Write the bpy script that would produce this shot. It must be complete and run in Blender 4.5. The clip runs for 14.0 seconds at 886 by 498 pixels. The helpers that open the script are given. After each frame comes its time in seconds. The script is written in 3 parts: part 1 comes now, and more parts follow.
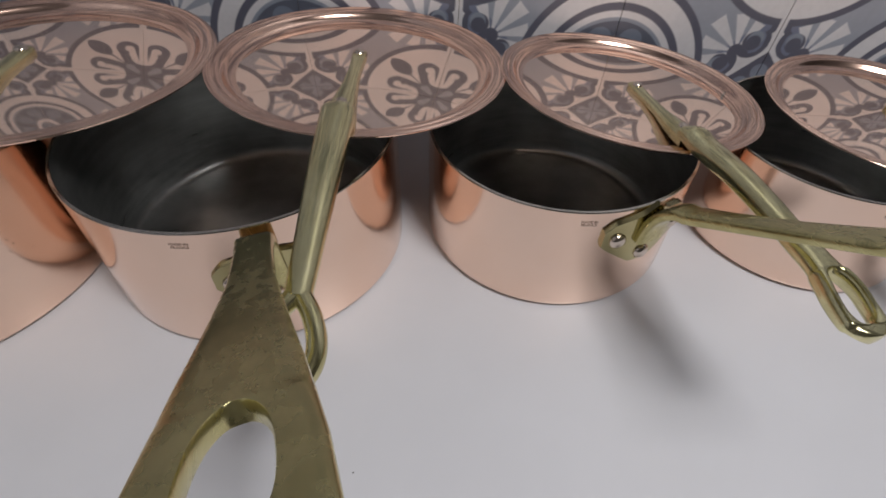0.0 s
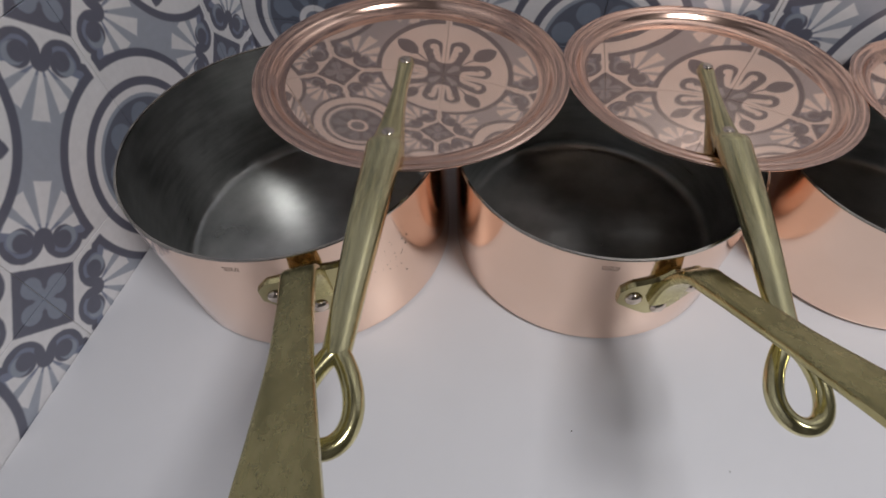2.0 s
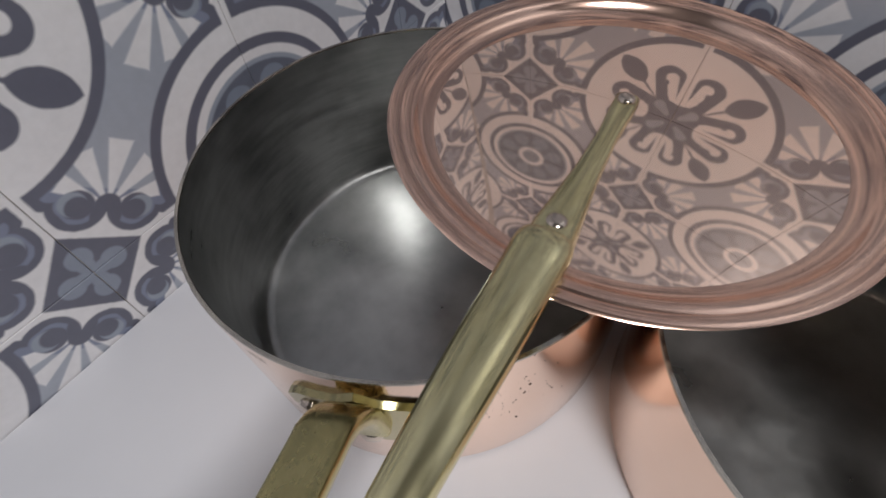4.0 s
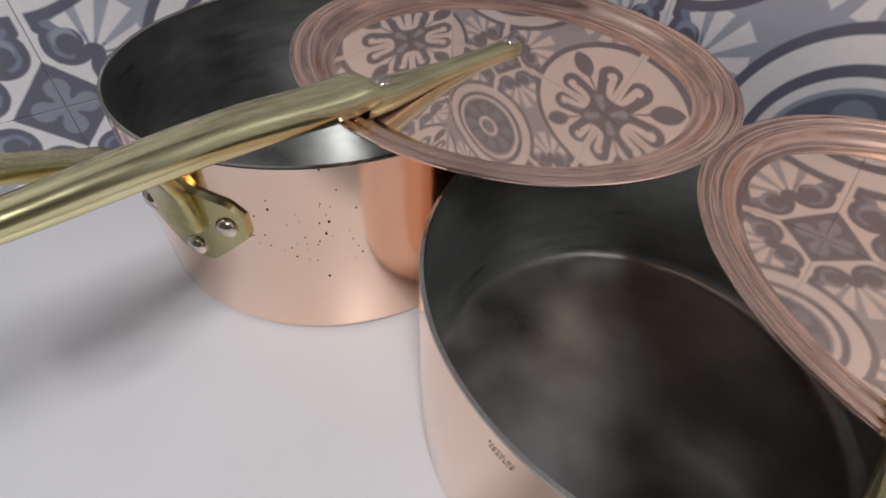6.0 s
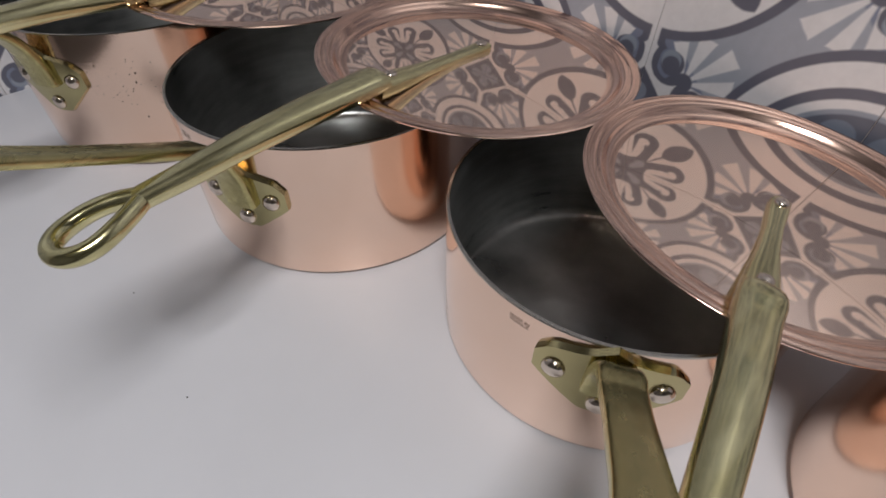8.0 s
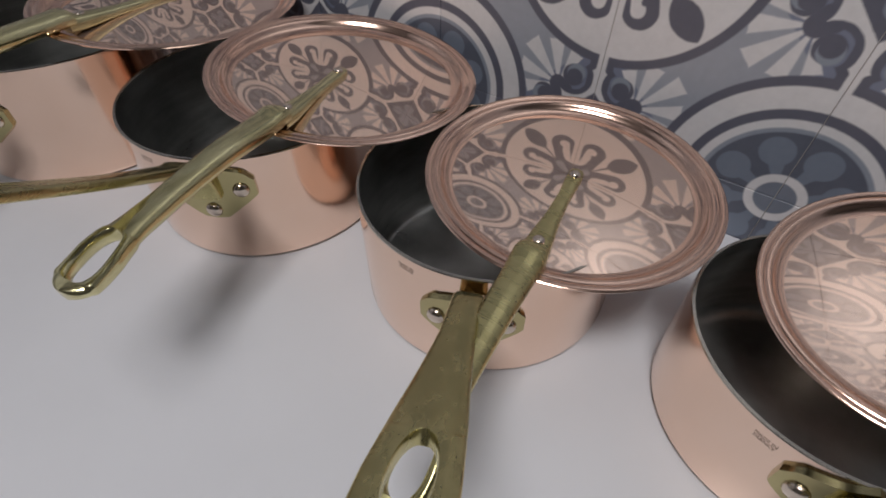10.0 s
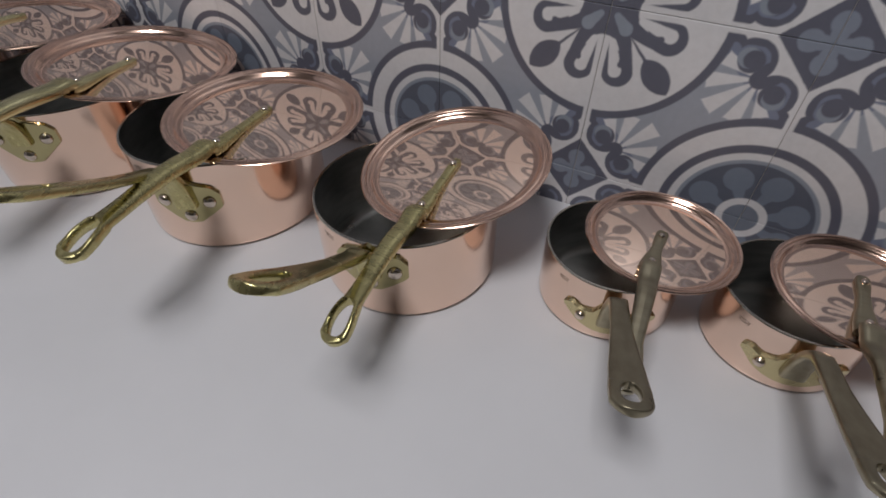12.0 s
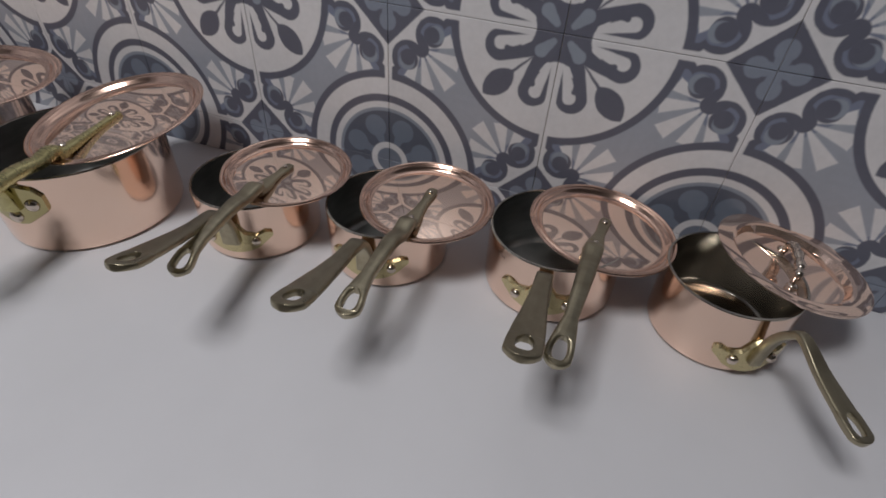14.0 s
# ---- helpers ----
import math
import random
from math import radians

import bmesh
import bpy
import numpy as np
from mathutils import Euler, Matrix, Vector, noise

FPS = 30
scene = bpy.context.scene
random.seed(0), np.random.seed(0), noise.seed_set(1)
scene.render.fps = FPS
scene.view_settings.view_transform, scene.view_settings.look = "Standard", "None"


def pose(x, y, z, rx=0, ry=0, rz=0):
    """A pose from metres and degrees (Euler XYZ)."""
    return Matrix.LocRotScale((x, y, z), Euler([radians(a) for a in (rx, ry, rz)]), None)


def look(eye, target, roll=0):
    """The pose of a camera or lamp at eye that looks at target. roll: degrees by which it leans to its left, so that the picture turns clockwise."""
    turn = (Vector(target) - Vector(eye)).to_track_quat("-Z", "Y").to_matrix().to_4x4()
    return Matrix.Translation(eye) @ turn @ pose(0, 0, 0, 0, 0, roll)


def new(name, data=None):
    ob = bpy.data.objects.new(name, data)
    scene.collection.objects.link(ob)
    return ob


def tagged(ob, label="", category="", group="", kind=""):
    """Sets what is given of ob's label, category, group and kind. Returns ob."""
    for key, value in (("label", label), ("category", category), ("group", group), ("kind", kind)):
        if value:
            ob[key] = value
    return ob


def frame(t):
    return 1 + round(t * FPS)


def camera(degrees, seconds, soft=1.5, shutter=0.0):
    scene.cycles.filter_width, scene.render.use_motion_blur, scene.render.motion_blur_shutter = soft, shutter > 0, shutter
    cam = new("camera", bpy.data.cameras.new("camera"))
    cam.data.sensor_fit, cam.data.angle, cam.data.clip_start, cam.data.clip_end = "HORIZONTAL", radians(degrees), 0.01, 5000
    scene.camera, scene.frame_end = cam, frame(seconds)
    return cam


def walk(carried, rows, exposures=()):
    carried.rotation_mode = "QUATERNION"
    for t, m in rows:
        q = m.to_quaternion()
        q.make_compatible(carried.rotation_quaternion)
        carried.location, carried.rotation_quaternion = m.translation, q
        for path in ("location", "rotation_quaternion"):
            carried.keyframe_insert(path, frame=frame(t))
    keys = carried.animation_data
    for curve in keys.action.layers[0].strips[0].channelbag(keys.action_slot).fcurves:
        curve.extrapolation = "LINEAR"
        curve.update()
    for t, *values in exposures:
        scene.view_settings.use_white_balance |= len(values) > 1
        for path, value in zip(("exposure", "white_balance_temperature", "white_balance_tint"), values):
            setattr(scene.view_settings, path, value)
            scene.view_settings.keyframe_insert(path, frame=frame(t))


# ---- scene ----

cam = camera(82.87, 14.0, soft=1.7)
PATH = [
    (0.0, look((0.5992, -0.4822, 0.2960), (0.5939, -0.2070, 0.0058), 1.76)),
    (0.5, look((0.5424, -0.5081, 0.3268), (0.5110, -0.2413, 0.0304), -1.50)),
    (1.0, look((0.4797, -0.5263, 0.3313), (0.4458, -0.2582, 0.0364), -0.50)),
    (1.5, look((0.4371, -0.5280, 0.3666), (0.3864, -0.2835, 0.0541), -3.33)),
    (2.0, look((0.3956, -0.4910, 0.3578), (0.3365, -0.2590, 0.0373), -4.01)),
    (2.5, look((0.3812, -0.4228, 0.3576), (0.3082, -0.2091, 0.0275), -5.79)),
    (3.0, look((0.3410, -0.3951, 0.3525), (0.2578, -0.2082, 0.0088), -7.29)),
    (5.3, look((0.4109, -0.3389, 0.2309), (0.1720, -0.1837, -0.0499), -2.17)),
    (5.5, look((0.4375, -0.3505, 0.2538), (0.2168, -0.1775, -0.0315), 0.52)),
    (6.0, look((0.4895, -0.3552, 0.2466), (0.2704, -0.1759, -0.0360), 1.84)),
    (6.5, look((0.5563, -0.3497, 0.2380), (0.3202, -0.1749, -0.0334), 0.03)),
    (7.0, look((0.6012, -0.3575, 0.2563), (0.3851, -0.1767, -0.0276), 0.28)),
    (7.5, look((0.6725, -0.3805, 0.2592), (0.4675, -0.1837, -0.0222), 0.76)),
    (8.0, look((0.7584, -0.3740, 0.2667), (0.5548, -0.1776, -0.0161), -0.25)),
    (8.5, look((0.8377, -0.3568, 0.2671), (0.6330, -0.1600, -0.0146), -2.20)),
    (9.0, look((0.8964, -0.3578, 0.2686), (0.7088, -0.1496, -0.0168), -1.71)),
    (11.5, look((1.2041, -0.4107, 0.3151), (1.0616, -0.1606, 0.0373), -0.16)),
    (12.0, look((1.2843, -0.4224, 0.3153), (1.1412, -0.1648, 0.0449), -0.55)),
    (12.5, look((1.3544, -0.4220, 0.3223), (1.2126, -0.1654, 0.0502), -0.89)),
    (13.0, look((1.4260, -0.4137, 0.3148), (1.2906, -0.1467, 0.0495), 0.03)),
    (13.5, look((1.5190, -0.4050, 0.3086), (1.3775, -0.1347, 0.0499), -1.49)),
    (14.0, look((1.5559, -0.4090, 0.2991), (1.4516, -0.1192, 0.0439), 2.41)),
]
EXPOSURES = [(0.0, 0.0), (1.5, 0.08), (3.0, 0.12), (5.3, 0.56), (6.0, 0.45), (7.5, 0.12), (9.0, -0.08), (11.5, -0.34), (14.0, -0.28)]
walk(cam, PATH, EXPOSURES)

# ---- world and lamps ----
world = bpy.data.worlds.new("world")
scene.world = world
world.use_nodes = True
world.node_tree.nodes["Background"].inputs["Color"].default_value = (0.8, 0.87, 1.0, 1)
world.node_tree.nodes["Background"].inputs["Strength"].default_value = 0.03


def area_lamp(name, m, sx, sy, watts, colour):
    data = bpy.data.lights.new(name, "AREA")
    data.shape, data.size, data.size_y = "RECTANGLE", sx, sy
    data.energy, data.color = watts, colour
    ob = new(name, data)
    ob.matrix_world = m
    return ob


# Fixed stand-in for light that travels with the camera; no such lamp seen
LAMP_X, LAMP_Y, LAMP_Z = 1.14, -0.84, 1.58
area_lamp("ceiling_lamp_light", look((LAMP_X, LAMP_Y, LAMP_Z - 0.012), (LAMP_X, LAMP_Y + 0.01, 0.0)), 0.44, 0.40, 17.6, (1.0, 0.985, 1.0))

# ---- materials ----


def rgb(r, g, b):
    return (r, g, b, 1.0)


def material(name):
    m = bpy.data.materials.new(name)
    m.use_nodes = True
    t = m.node_tree
    return m, t, t.nodes["Principled BSDF"]


def node(t, kind, **sets):
    n = t.nodes.new(kind)
    for key, value in sets.items():
        n.inputs[key].default_value = value
    return n


def noise_of(t, coords, scale, detail=3.0, rough=0.55):
    n = node(t, "ShaderNodeTexNoise", Scale=scale, Detail=detail, Roughness=rough)
    t.links.new(coords, n.inputs["Vector"])
    return n.outputs["Fac"]


def ramp(t, fac, stops):
    n = t.nodes.new("ShaderNodeValToRGB")
    e = n.color_ramp.elements
    e[0].position, e[0].color = stops[0]
    e[1].position, e[1].color = stops[-1]
    for p, c in stops[1:-1]:
        x = e.new(p)
        x.color = c
    t.links.new(fac, n.inputs["Fac"])
    return n.outputs["Color"]


def stretched(t, scale):
    c = t.nodes.new("ShaderNodeTexCoord")
    mp = t.nodes.new("ShaderNodeMapping")
    mp.inputs["Scale"].default_value = scale
    t.links.new(c.outputs["Object"], mp.inputs["Vector"])
    return mp.outputs["Vector"]


def bump(t, bsdf, height, strength, distance=0.001):
    n = node(t, "ShaderNodeBump", Strength=strength, Distance=distance)
    t.links.new(height, n.inputs["Height"])
    t.links.new(n.outputs["Normal"], bsdf.inputs["Normal"])


def metal(name, light, dark, rough, stretch, grain, wear_scale=14.0, bumped=0.05, pure=1.0, streak=0.0):
    m, t, b = material(name)
    b.inputs["Metallic"].default_value = pure
    c = stretched(t, (1, 1, 1))
    big = noise_of(t, c, wear_scale, 5.0)
    g = noise_of(t, stretched(t, stretch), grain, 3.0)
    tone = big
    if streak:
        part_of = node(t, "ShaderNodeMath")
        part_of.operation = "MULTIPLY_ADD"
        part_of.inputs[1].default_value, part_of.inputs[2].default_value = streak, -0.5 * streak
        t.links.new(g, part_of.inputs[0])
        both = node(t, "ShaderNodeMath")
        t.links.new(big, both.inputs[0])
        t.links.new(part_of.outputs[0], both.inputs[1])
        tone = both.outputs[0]
    t.links.new(ramp(t, tone, [(0.3, dark), (0.7, light)]), b.inputs["Base Color"])
    mix = node(t, "ShaderNodeMath")
    mix.operation = "MULTIPLY"
    t.links.new(big, mix.inputs[0])
    t.links.new(g, mix.inputs[1])
    r = ramp(t, mix.outputs[0], [(0.1, rgb(rough[0], rough[0], rough[0])), (0.5, rgb(rough[1], rough[1], rough[1]))])
    t.links.new(r, b.inputs["Roughness"])
    if bumped:
        bump(t, b, g, bumped, 0.0004)
    return m


COPPER = metal("polished_copper", rgb(0.95, 0.72, 0.59), rgb(0.92, 0.67, 0.53), (0.10, 0.17), (1, 1, 14), 60.0)
LID_COPPER = metal("lid_copper", rgb(0.95, 0.74, 0.62), rgb(0.93, 0.69, 0.57), (0.03, 0.07), (1, 1, 1), 90.0, bumped=0.01, pure=0.88)
RIM_COPPER = metal("brushed_rim_copper", rgb(0.94, 0.68, 0.55), rgb(0.86, 0.57, 0.45), (0.13, 0.25), (1, 1, 30), 50.0, bumped=0.03)
TIN = metal("tin_lining", rgb(0.60, 0.605, 0.59), rgb(0.33, 0.335, 0.325), (0.26, 0.48), (1, 1, 7), 26.0, 17.0, 0.012, 0.95, 0.45)
BRIGHT_TIN = metal("bright_tin_lining", rgb(0.66, 0.62, 0.55), rgb(0.44, 0.41, 0.36), (0.16, 0.30), (1, 1, 16), 40.0, 9.0, 0.02)
BRASS = metal("worn_brass", rgb(0.64, 0.575, 0.29), rgb(0.44, 0.39, 0.18), (0.20, 0.36), (1, 13, 13), 16.0, 18.0, 0.03, 0.95, 0.7)
LID_BRASS = metal("pale_brushed_brass", rgb(0.80, 0.74, 0.44), rgb(0.55, 0.50, 0.26), (0.13, 0.25), (12, 1, 12), 18.0, 18.0, 0.03, 0.95, 0.8)
# Same brass as the handles, base darkened to stand in for darker reflections
BRACKET_BRASS = metal("bracket_brass_darkened", rgb(0.56, 0.50, 0.27), rgb(0.45, 0.39, 0.20), (0.13, 0.22), (3, 3, 3), 20.0, 16.0, 0.0)
DULL_BRASS = metal("dull_grey_brass", rgb(0.46, 0.41, 0.29), rgb(0.30, 0.26, 0.18), (0.26, 0.42), (2, 8, 8), 18.0, 16.0, 0.02, 0.94, 0.6)
YELLOW_BRASS = metal("yellow_brass", rgb(0.70, 0.61, 0.36), rgb(0.60, 0.51, 0.28), (0.22, 0.34), (3, 3, 3), 20.0, 12.0, 0.0, 0.95)
RIVET = metal("rivet_metal", rgb(0.82, 0.70, 0.60), rgb(0.62, 0.54, 0.46), (0.12, 0.25), (1, 1, 1), 60.0)


def plain(name, colour, rough, scale=30.0, vary=0.06, bumped=0.03):
    m, t, b = material(name)
    c = stretched(t, (1, 1, 1))
    n = noise_of(t, c, scale, 4.0)
    lo = rgb(*[v * (1 - vary) for v in colour])
    hi = rgb(*[min(1.0, v * (1 + vary)) for v in colour])
    t.links.new(ramp(t, n, [(0.3, lo), (0.7, hi)]), b.inputs["Base Color"])
    b.inputs["Roughness"].default_value = rough
    bump(t, b, n, bumped)
    return m


COUNTER = plain("white_worktop", (0.735, 0.735, 0.76), 0.34, 7.0, 0.03, 0.02)
# Unseen walls and ceiling, kept dark to hold down bounced light
CLOSING_WALL = plain("dark_closing_wall", (0.16, 0.155, 0.15), 0.9, 18.0, 0.08)
CEILING = plain("ceiling_paint", (0.30, 0.295, 0.29), 0.9, 18.0, 0.05)
FLOOR = plain("dark_floor", (0.24, 0.22, 0.20), 0.6, 10.0, 0.2)
GROUT = plain("grey_grout", (0.50, 0.47, 0.45), 0.95, 200.0, 0.15, 0.2)
INK = plain("stamped_mark", (0.22, 0.16, 0.13), 0.6, 300.0, 0.2)
TARNISH = plain("dark_tarnish", (0.06, 0.035, 0.025), 0.7, 300.0, 0.3)
CABINET = plain("cabinet_paint", (0.3, 0.29, 0.28), 0.5, 12.0, 0.05)

# The tile's pattern: one quarter of a rosette, one of a medallion, two of a small flower.


class Expr:
    """A number that is worked out by the nodes of one material."""

    tree = None

    def __init__(self, socket):
        self.s = socket

    @staticmethod
    def op(kind, a, b=None):
        n = Expr.tree.nodes.new("ShaderNodeMath")
        n.operation = kind
        for i, v in enumerate((a, b)):
            if v is None:
                continue
            if isinstance(v, Expr):
                Expr.tree.links.new(v.s, n.inputs[i])
            else:
                n.inputs[i].default_value = v
        return Expr(n.outputs[0])

    def __add__(self, o):
        return Expr.op("ADD", self, o)

    def __sub__(self, o):
        return Expr.op("SUBTRACT", self, o)

    def __rsub__(self, o):
        return Expr.op("SUBTRACT", o, self)

    def __mul__(self, o):
        return Expr.op("MULTIPLY", self, o)


def least(*a):
    out = a[0]
    for x in a[1:]:
        out = Expr.op("MINIMUM", out, x)
    return out


def most(*a):
    out = a[0]
    for x in a[1:]:
        out = Expr.op("MAXIMUM", out, x)
    return out


def length(x, y):
    return Expr.op("SQRT", x * x + y * y)


def disc(x, y, cx, cy, r):
    return length(x - cx, y - cy) - r


def capsule(x, y, ax, ay, bx, by, ra, rb):
    """Distance from a tapered stroke."""
    dx, dy = bx - ax, by - ay
    h = ((x - ax) * dx + (y - ay) * dy) * (1.0 / (dx * dx + dy * dy))
    h = least(most(h, 0.0), 1.0)
    return length(x - ax - h * dx, y - ay - h * dy) - (h * (rb - ra) + ra)


TILE = 0.15


def tile_material():
    m, t, b = material("patterned_tile")
    Expr.tree = t
    co = t.nodes.new("ShaderNodeTexCoord")
    sep = t.nodes.new("ShaderNodeSeparateXYZ")
    wob = node(t, "ShaderNodeTexNoise", Scale=220.0, Detail=1.0)
    t.links.new(co.outputs["Object"], wob.inputs["Vector"])
    t.links.new(co.outputs["Object"], sep.inputs[0])
    wv = (Expr(wob.outputs["Fac"]) - 0.5) * 0.004
    u = Expr(sep.outputs["X"]) * (1 / TILE) + wv
    v = Expr(sep.outputs["Z"]) * (1 / TILE) - wv
    state = {"colour": None}

    def paint(colour, d):
        """Lays a colour where the distance d is below nought."""
        cn = t.nodes.new("ShaderNodeRGB")
        cn.outputs[0].default_value = colour
        if d is None:
            state["colour"] = cn.outputs[0]
            return
        f = Expr.op("MULTIPLY", d - 0.005, -100.0)
        mx = t.nodes.new("ShaderNodeMix")
        mx.data_type, mx.clamp_factor = "RGBA", True
        t.links.new(f.s, mx.inputs["Factor"])
        t.links.new(state["colour"], mx.inputs["A"])
        t.links.new(cn.outputs[0], mx.inputs["B"])
        state["colour"] = mx.outputs["Result"]

    white, slate = rgb(0.83, 0.82, 0.835), rgb(0.145, 0.15, 0.195)
    grey, blue, pale = rgb(0.41, 0.44, 0.505), rgb(0.24, 0.27, 0.365), rgb(0.33, 0.37, 0.44)

    rf = length(u, v)
    mu, mv = 1.0 - u, 1.0 - v
    rm = length(mu, mv)
    # the nearer small-flower corner, folded over the tile's diagonal
    s = least(mu, mv)
    w = least(u, v)
    # s runs along the edge, w away from it; both start at the small flower
    a, c = most(s, w), least(s, w)
    paint(grey, None)
    # cartouches with their shells
    diag = (s + w) * 0.7071
    off = Expr.op("ABSOLUTE", (s - w) * 0.7071)
    paint(blue, diag - 0.37)
    ax_d, ax_o = diag - 0.30, off
    for turn_deg, reach, wide in ((0, 0.27, 0.042), (33, 0.24, 0.040), (66, 0.20, 0.036)):
        k, q = math.cos(radians(turn_deg)), math.sin(radians(turn_deg))
        ray = capsule(ax_d, ax_o, 0.03 * k, 0.03 * q, (reach + 0.04) * k, (reach + 0.04) * q, 0.006, wide * 1.25)
        paint(white, most(ray, ax_d * k + ax_o * q - reach))
    paint(slate, disc(a, c, 0.285, 0.135, 0.060))
    paint(slate, capsule(diag, off, 0.255, 0.0, 0.30, 0.0, 0.06, 0.05))
    paint(pale, most(disc(a, c, 0.300, 0.122, 0.050), 0.046 - length(a - 0.276, c - 0.128)))
    # dark outlines
    paint(slate, rf - 0.615)
    paint(slate, rm - 0.615)
    paint(slate, c - 0.062)
    paint(slate, most(diag - 0.305, 0.080 - length(a - 0.285, c - 0.135)))
    # white bands
    paint(white, c - 0.024)
    paint(white, most(diag - 0.268, 0.110 - length(a - 0.285, c - 0.135)))
    paint(slate, diag - 0.159)
    paint(rgb(0.28, 0.315, 0.39), least(disc(a, c, 0.092, 0.0, 0.052), capsule(a, c, 0.0, 0.0, 0.06, 0.0, 0.030, 0.036)))
    # rosette
    paint(white, rf - 0.57)
    p, q = most(u, v), least(u, v)
    rd, ro = (u + v) * 0.7071, Expr.op("ABSOLUTE", (u - v) * 0.7071)
    paint(slate, least(rf - 0.155, capsule(rd, ro, 0.20, 0.0, 0.42, 0.0, 0.004, 0.012)))
    paint(slate, length(rd - 0.442, ro + 0.0620) - 0.1300)
    paint(slate, capsule(p, q, 0.13, 0.085, 0.325, 0.108, 0.05, 0.086))
    paint(white, capsule(p, q, 0.175, 0.05, 0.325, 0.096, 0.020, 0.036))
    paint(slate, capsule(p, q, 0.235, 0.135, 0.285, 0.118, 0.020, 0.016))
    paint(white, most(q - 0.030, 0.165 - p, p - 0.45))
    paint(white, most(Expr.op("ABSOLUTE", disc(p, q, 0.24, 0.0, 0.085)) - 0.011, p - 0.21))
    paint(white, capsule(p, q, 0.225, 0.178, 0.33, 0.215, 0.005, 0.009))
    paint(pale, capsule(u, v, 0.045, 0.045, 0.10, 0.10, 0.018, 0.036))
    # medallion
    paint(white, rm - 0.57)
    paint(slate, rm - 0.466)
    paint(white, rm - 0.418)
    paint(pale, rm - 0.377)
    paint(rgb(0.135, 0.15, 0.195), rm - 0.355)
    mp, mq = most(mu, mv), least(mu, mv)
    paint(rgb(0.22, 0.26, 0.33), least(disc(mp, mq, 0.236, 0.098, 0.076), capsule(mp, mq, 0.12, 0.05, 0.2, 0.083, 0.02, 0.04)))
    paint(white, rm - 0.135)
    paint(rgb(0.22, 0.25, 0.31), rm - 0.092)
    # wear: worn print at two scales
    coarse = node(t, "ShaderNodeTexNoise", Scale=9.0, Detail=6.0, Roughness=0.7)
    t.links.new(co.outputs["Object"], coarse.inputs["Vector"])
    info = t.nodes.new("ShaderNodeObjectInfo")
    fine = node(t, "ShaderNodeTexNoise", Scale=160.0, Detail=3.0)
    t.links.new(co.outputs["Object"], fine.inputs["Vector"])
    shade = Expr(coarse.outputs["Fac"]) * 0.30 + Expr(fine.outputs["Fac"]) * 0.14 + Expr(info.outputs["Random"]) * 0.06 + 0.75
    mul = t.nodes.new("ShaderNodeVectorMath")
    mul.operation = "SCALE"
    t.links.new(state["colour"], mul.inputs[0])
    t.links.new(shade.s, mul.inputs["Scale"])
    t.links.new(mul.outputs[0], b.inputs["Base Color"])
    b.inputs["Roughness"].default_value = 0.42
    bump(t, b, coarse.outputs["Fac"], 0.08, 0.001)
    return m


TILE_MAT = tile_material()

# ---- mesh helpers ----


def mesh_of(name, verts, faces, mat, smooth=40.0):
    me = bpy.data.meshes.new(name)
    me.from_pydata([tuple(p) for p in verts], [], faces)
    me.materials.append(mat)
    if smooth:
        me.polygons.foreach_set("use_smooth", [True] * len(me.polygons))
        me.set_sharp_from_angle(angle=radians(smooth))
    me.update()
    return me


def put(name, verts, faces, mat, parent=None, label="", smooth=40.0):
    ob = new(name, mesh_of(name, verts, faces, mat, smooth))
    if parent is not None:
        ob.parent = parent
    if label:
        tagged(ob, label)
    return ob


def box(lo, hi):
    (x0, y0, z0), (x1, y1, z1) = lo, hi
    v = [(x, y, z) for z in (z0, z1) for y in (y0, y1) for x in (x0, x1)]
    f = [(0, 2, 3, 1), (4, 5, 7, 6), (0, 1, 5, 4), (2, 6, 7, 3), (0, 4, 6, 2), (1, 3, 7, 5)]
    return v, f


def lathe(profile, n=96):
    """A closed ring of (radius, height) points turned round the z axis."""
    v, f, k = [], [], len(profile)
    for i in range(n):
        a = 2 * math.pi * i / n
        v += [(r * math.cos(a), r * math.sin(a), z) for r, z in profile]
    for i in range(n):
        j = (i + 1) % n
        for p in range(k - 1):
            if profile[p][0] < 1e-9 and profile[p + 1][0] < 1e-9:
                continue
            f.append((i * k + p, j * k + p, j * k + p + 1, i * k + p + 1))
    return v, f


def sweep(points, sizes, up=(0, 0, 1), n=14, square=2.0, closed=False):
    """A tube with oval sections (half width, half height) along points."""
    v, f = [], []
    pts = [Vector(p) for p in points]
    m = len(pts)
    for i, p in enumerate(pts):
        if closed:
            d = pts[(i + 1) % m] - pts[i - 1]
        else:
            d = pts[min(i + 1, m - 1)] - pts[max(i - 1, 0)]
        d.normalize()
        side = d.cross(Vector(up)).normalized()
        top = side.cross(d).normalized()
        w, h = sizes[i]
        for k in range(n):
            a = 2 * math.pi * k / n
            ca, sa = math.cos(a), math.sin(a)
            ex = 2.0 / square
            v.append(p + side * w * math.copysign(abs(ca) ** ex, ca) + top * h * math.copysign(abs(sa) ** ex, sa))
    for i in range(m if closed else m - 1):
        j = (i + 1) % m
        for k in range(n):
            q = (k + 1) % n
            f.append((i * n + k, i * n + q, j * n + q, j * n + k))
    if not closed:
        f.append(tuple(range(n)))
        f.append(tuple((m - 1) * n + k for k in reversed(range(n))))
    return v, f


def joined(*parts):
    v, f = [], []
    for pv, pf in parts:
        o = len(v)
        v += list(pv)
        f += [tuple(i + o for i in q) for q in pf]
    return v, f


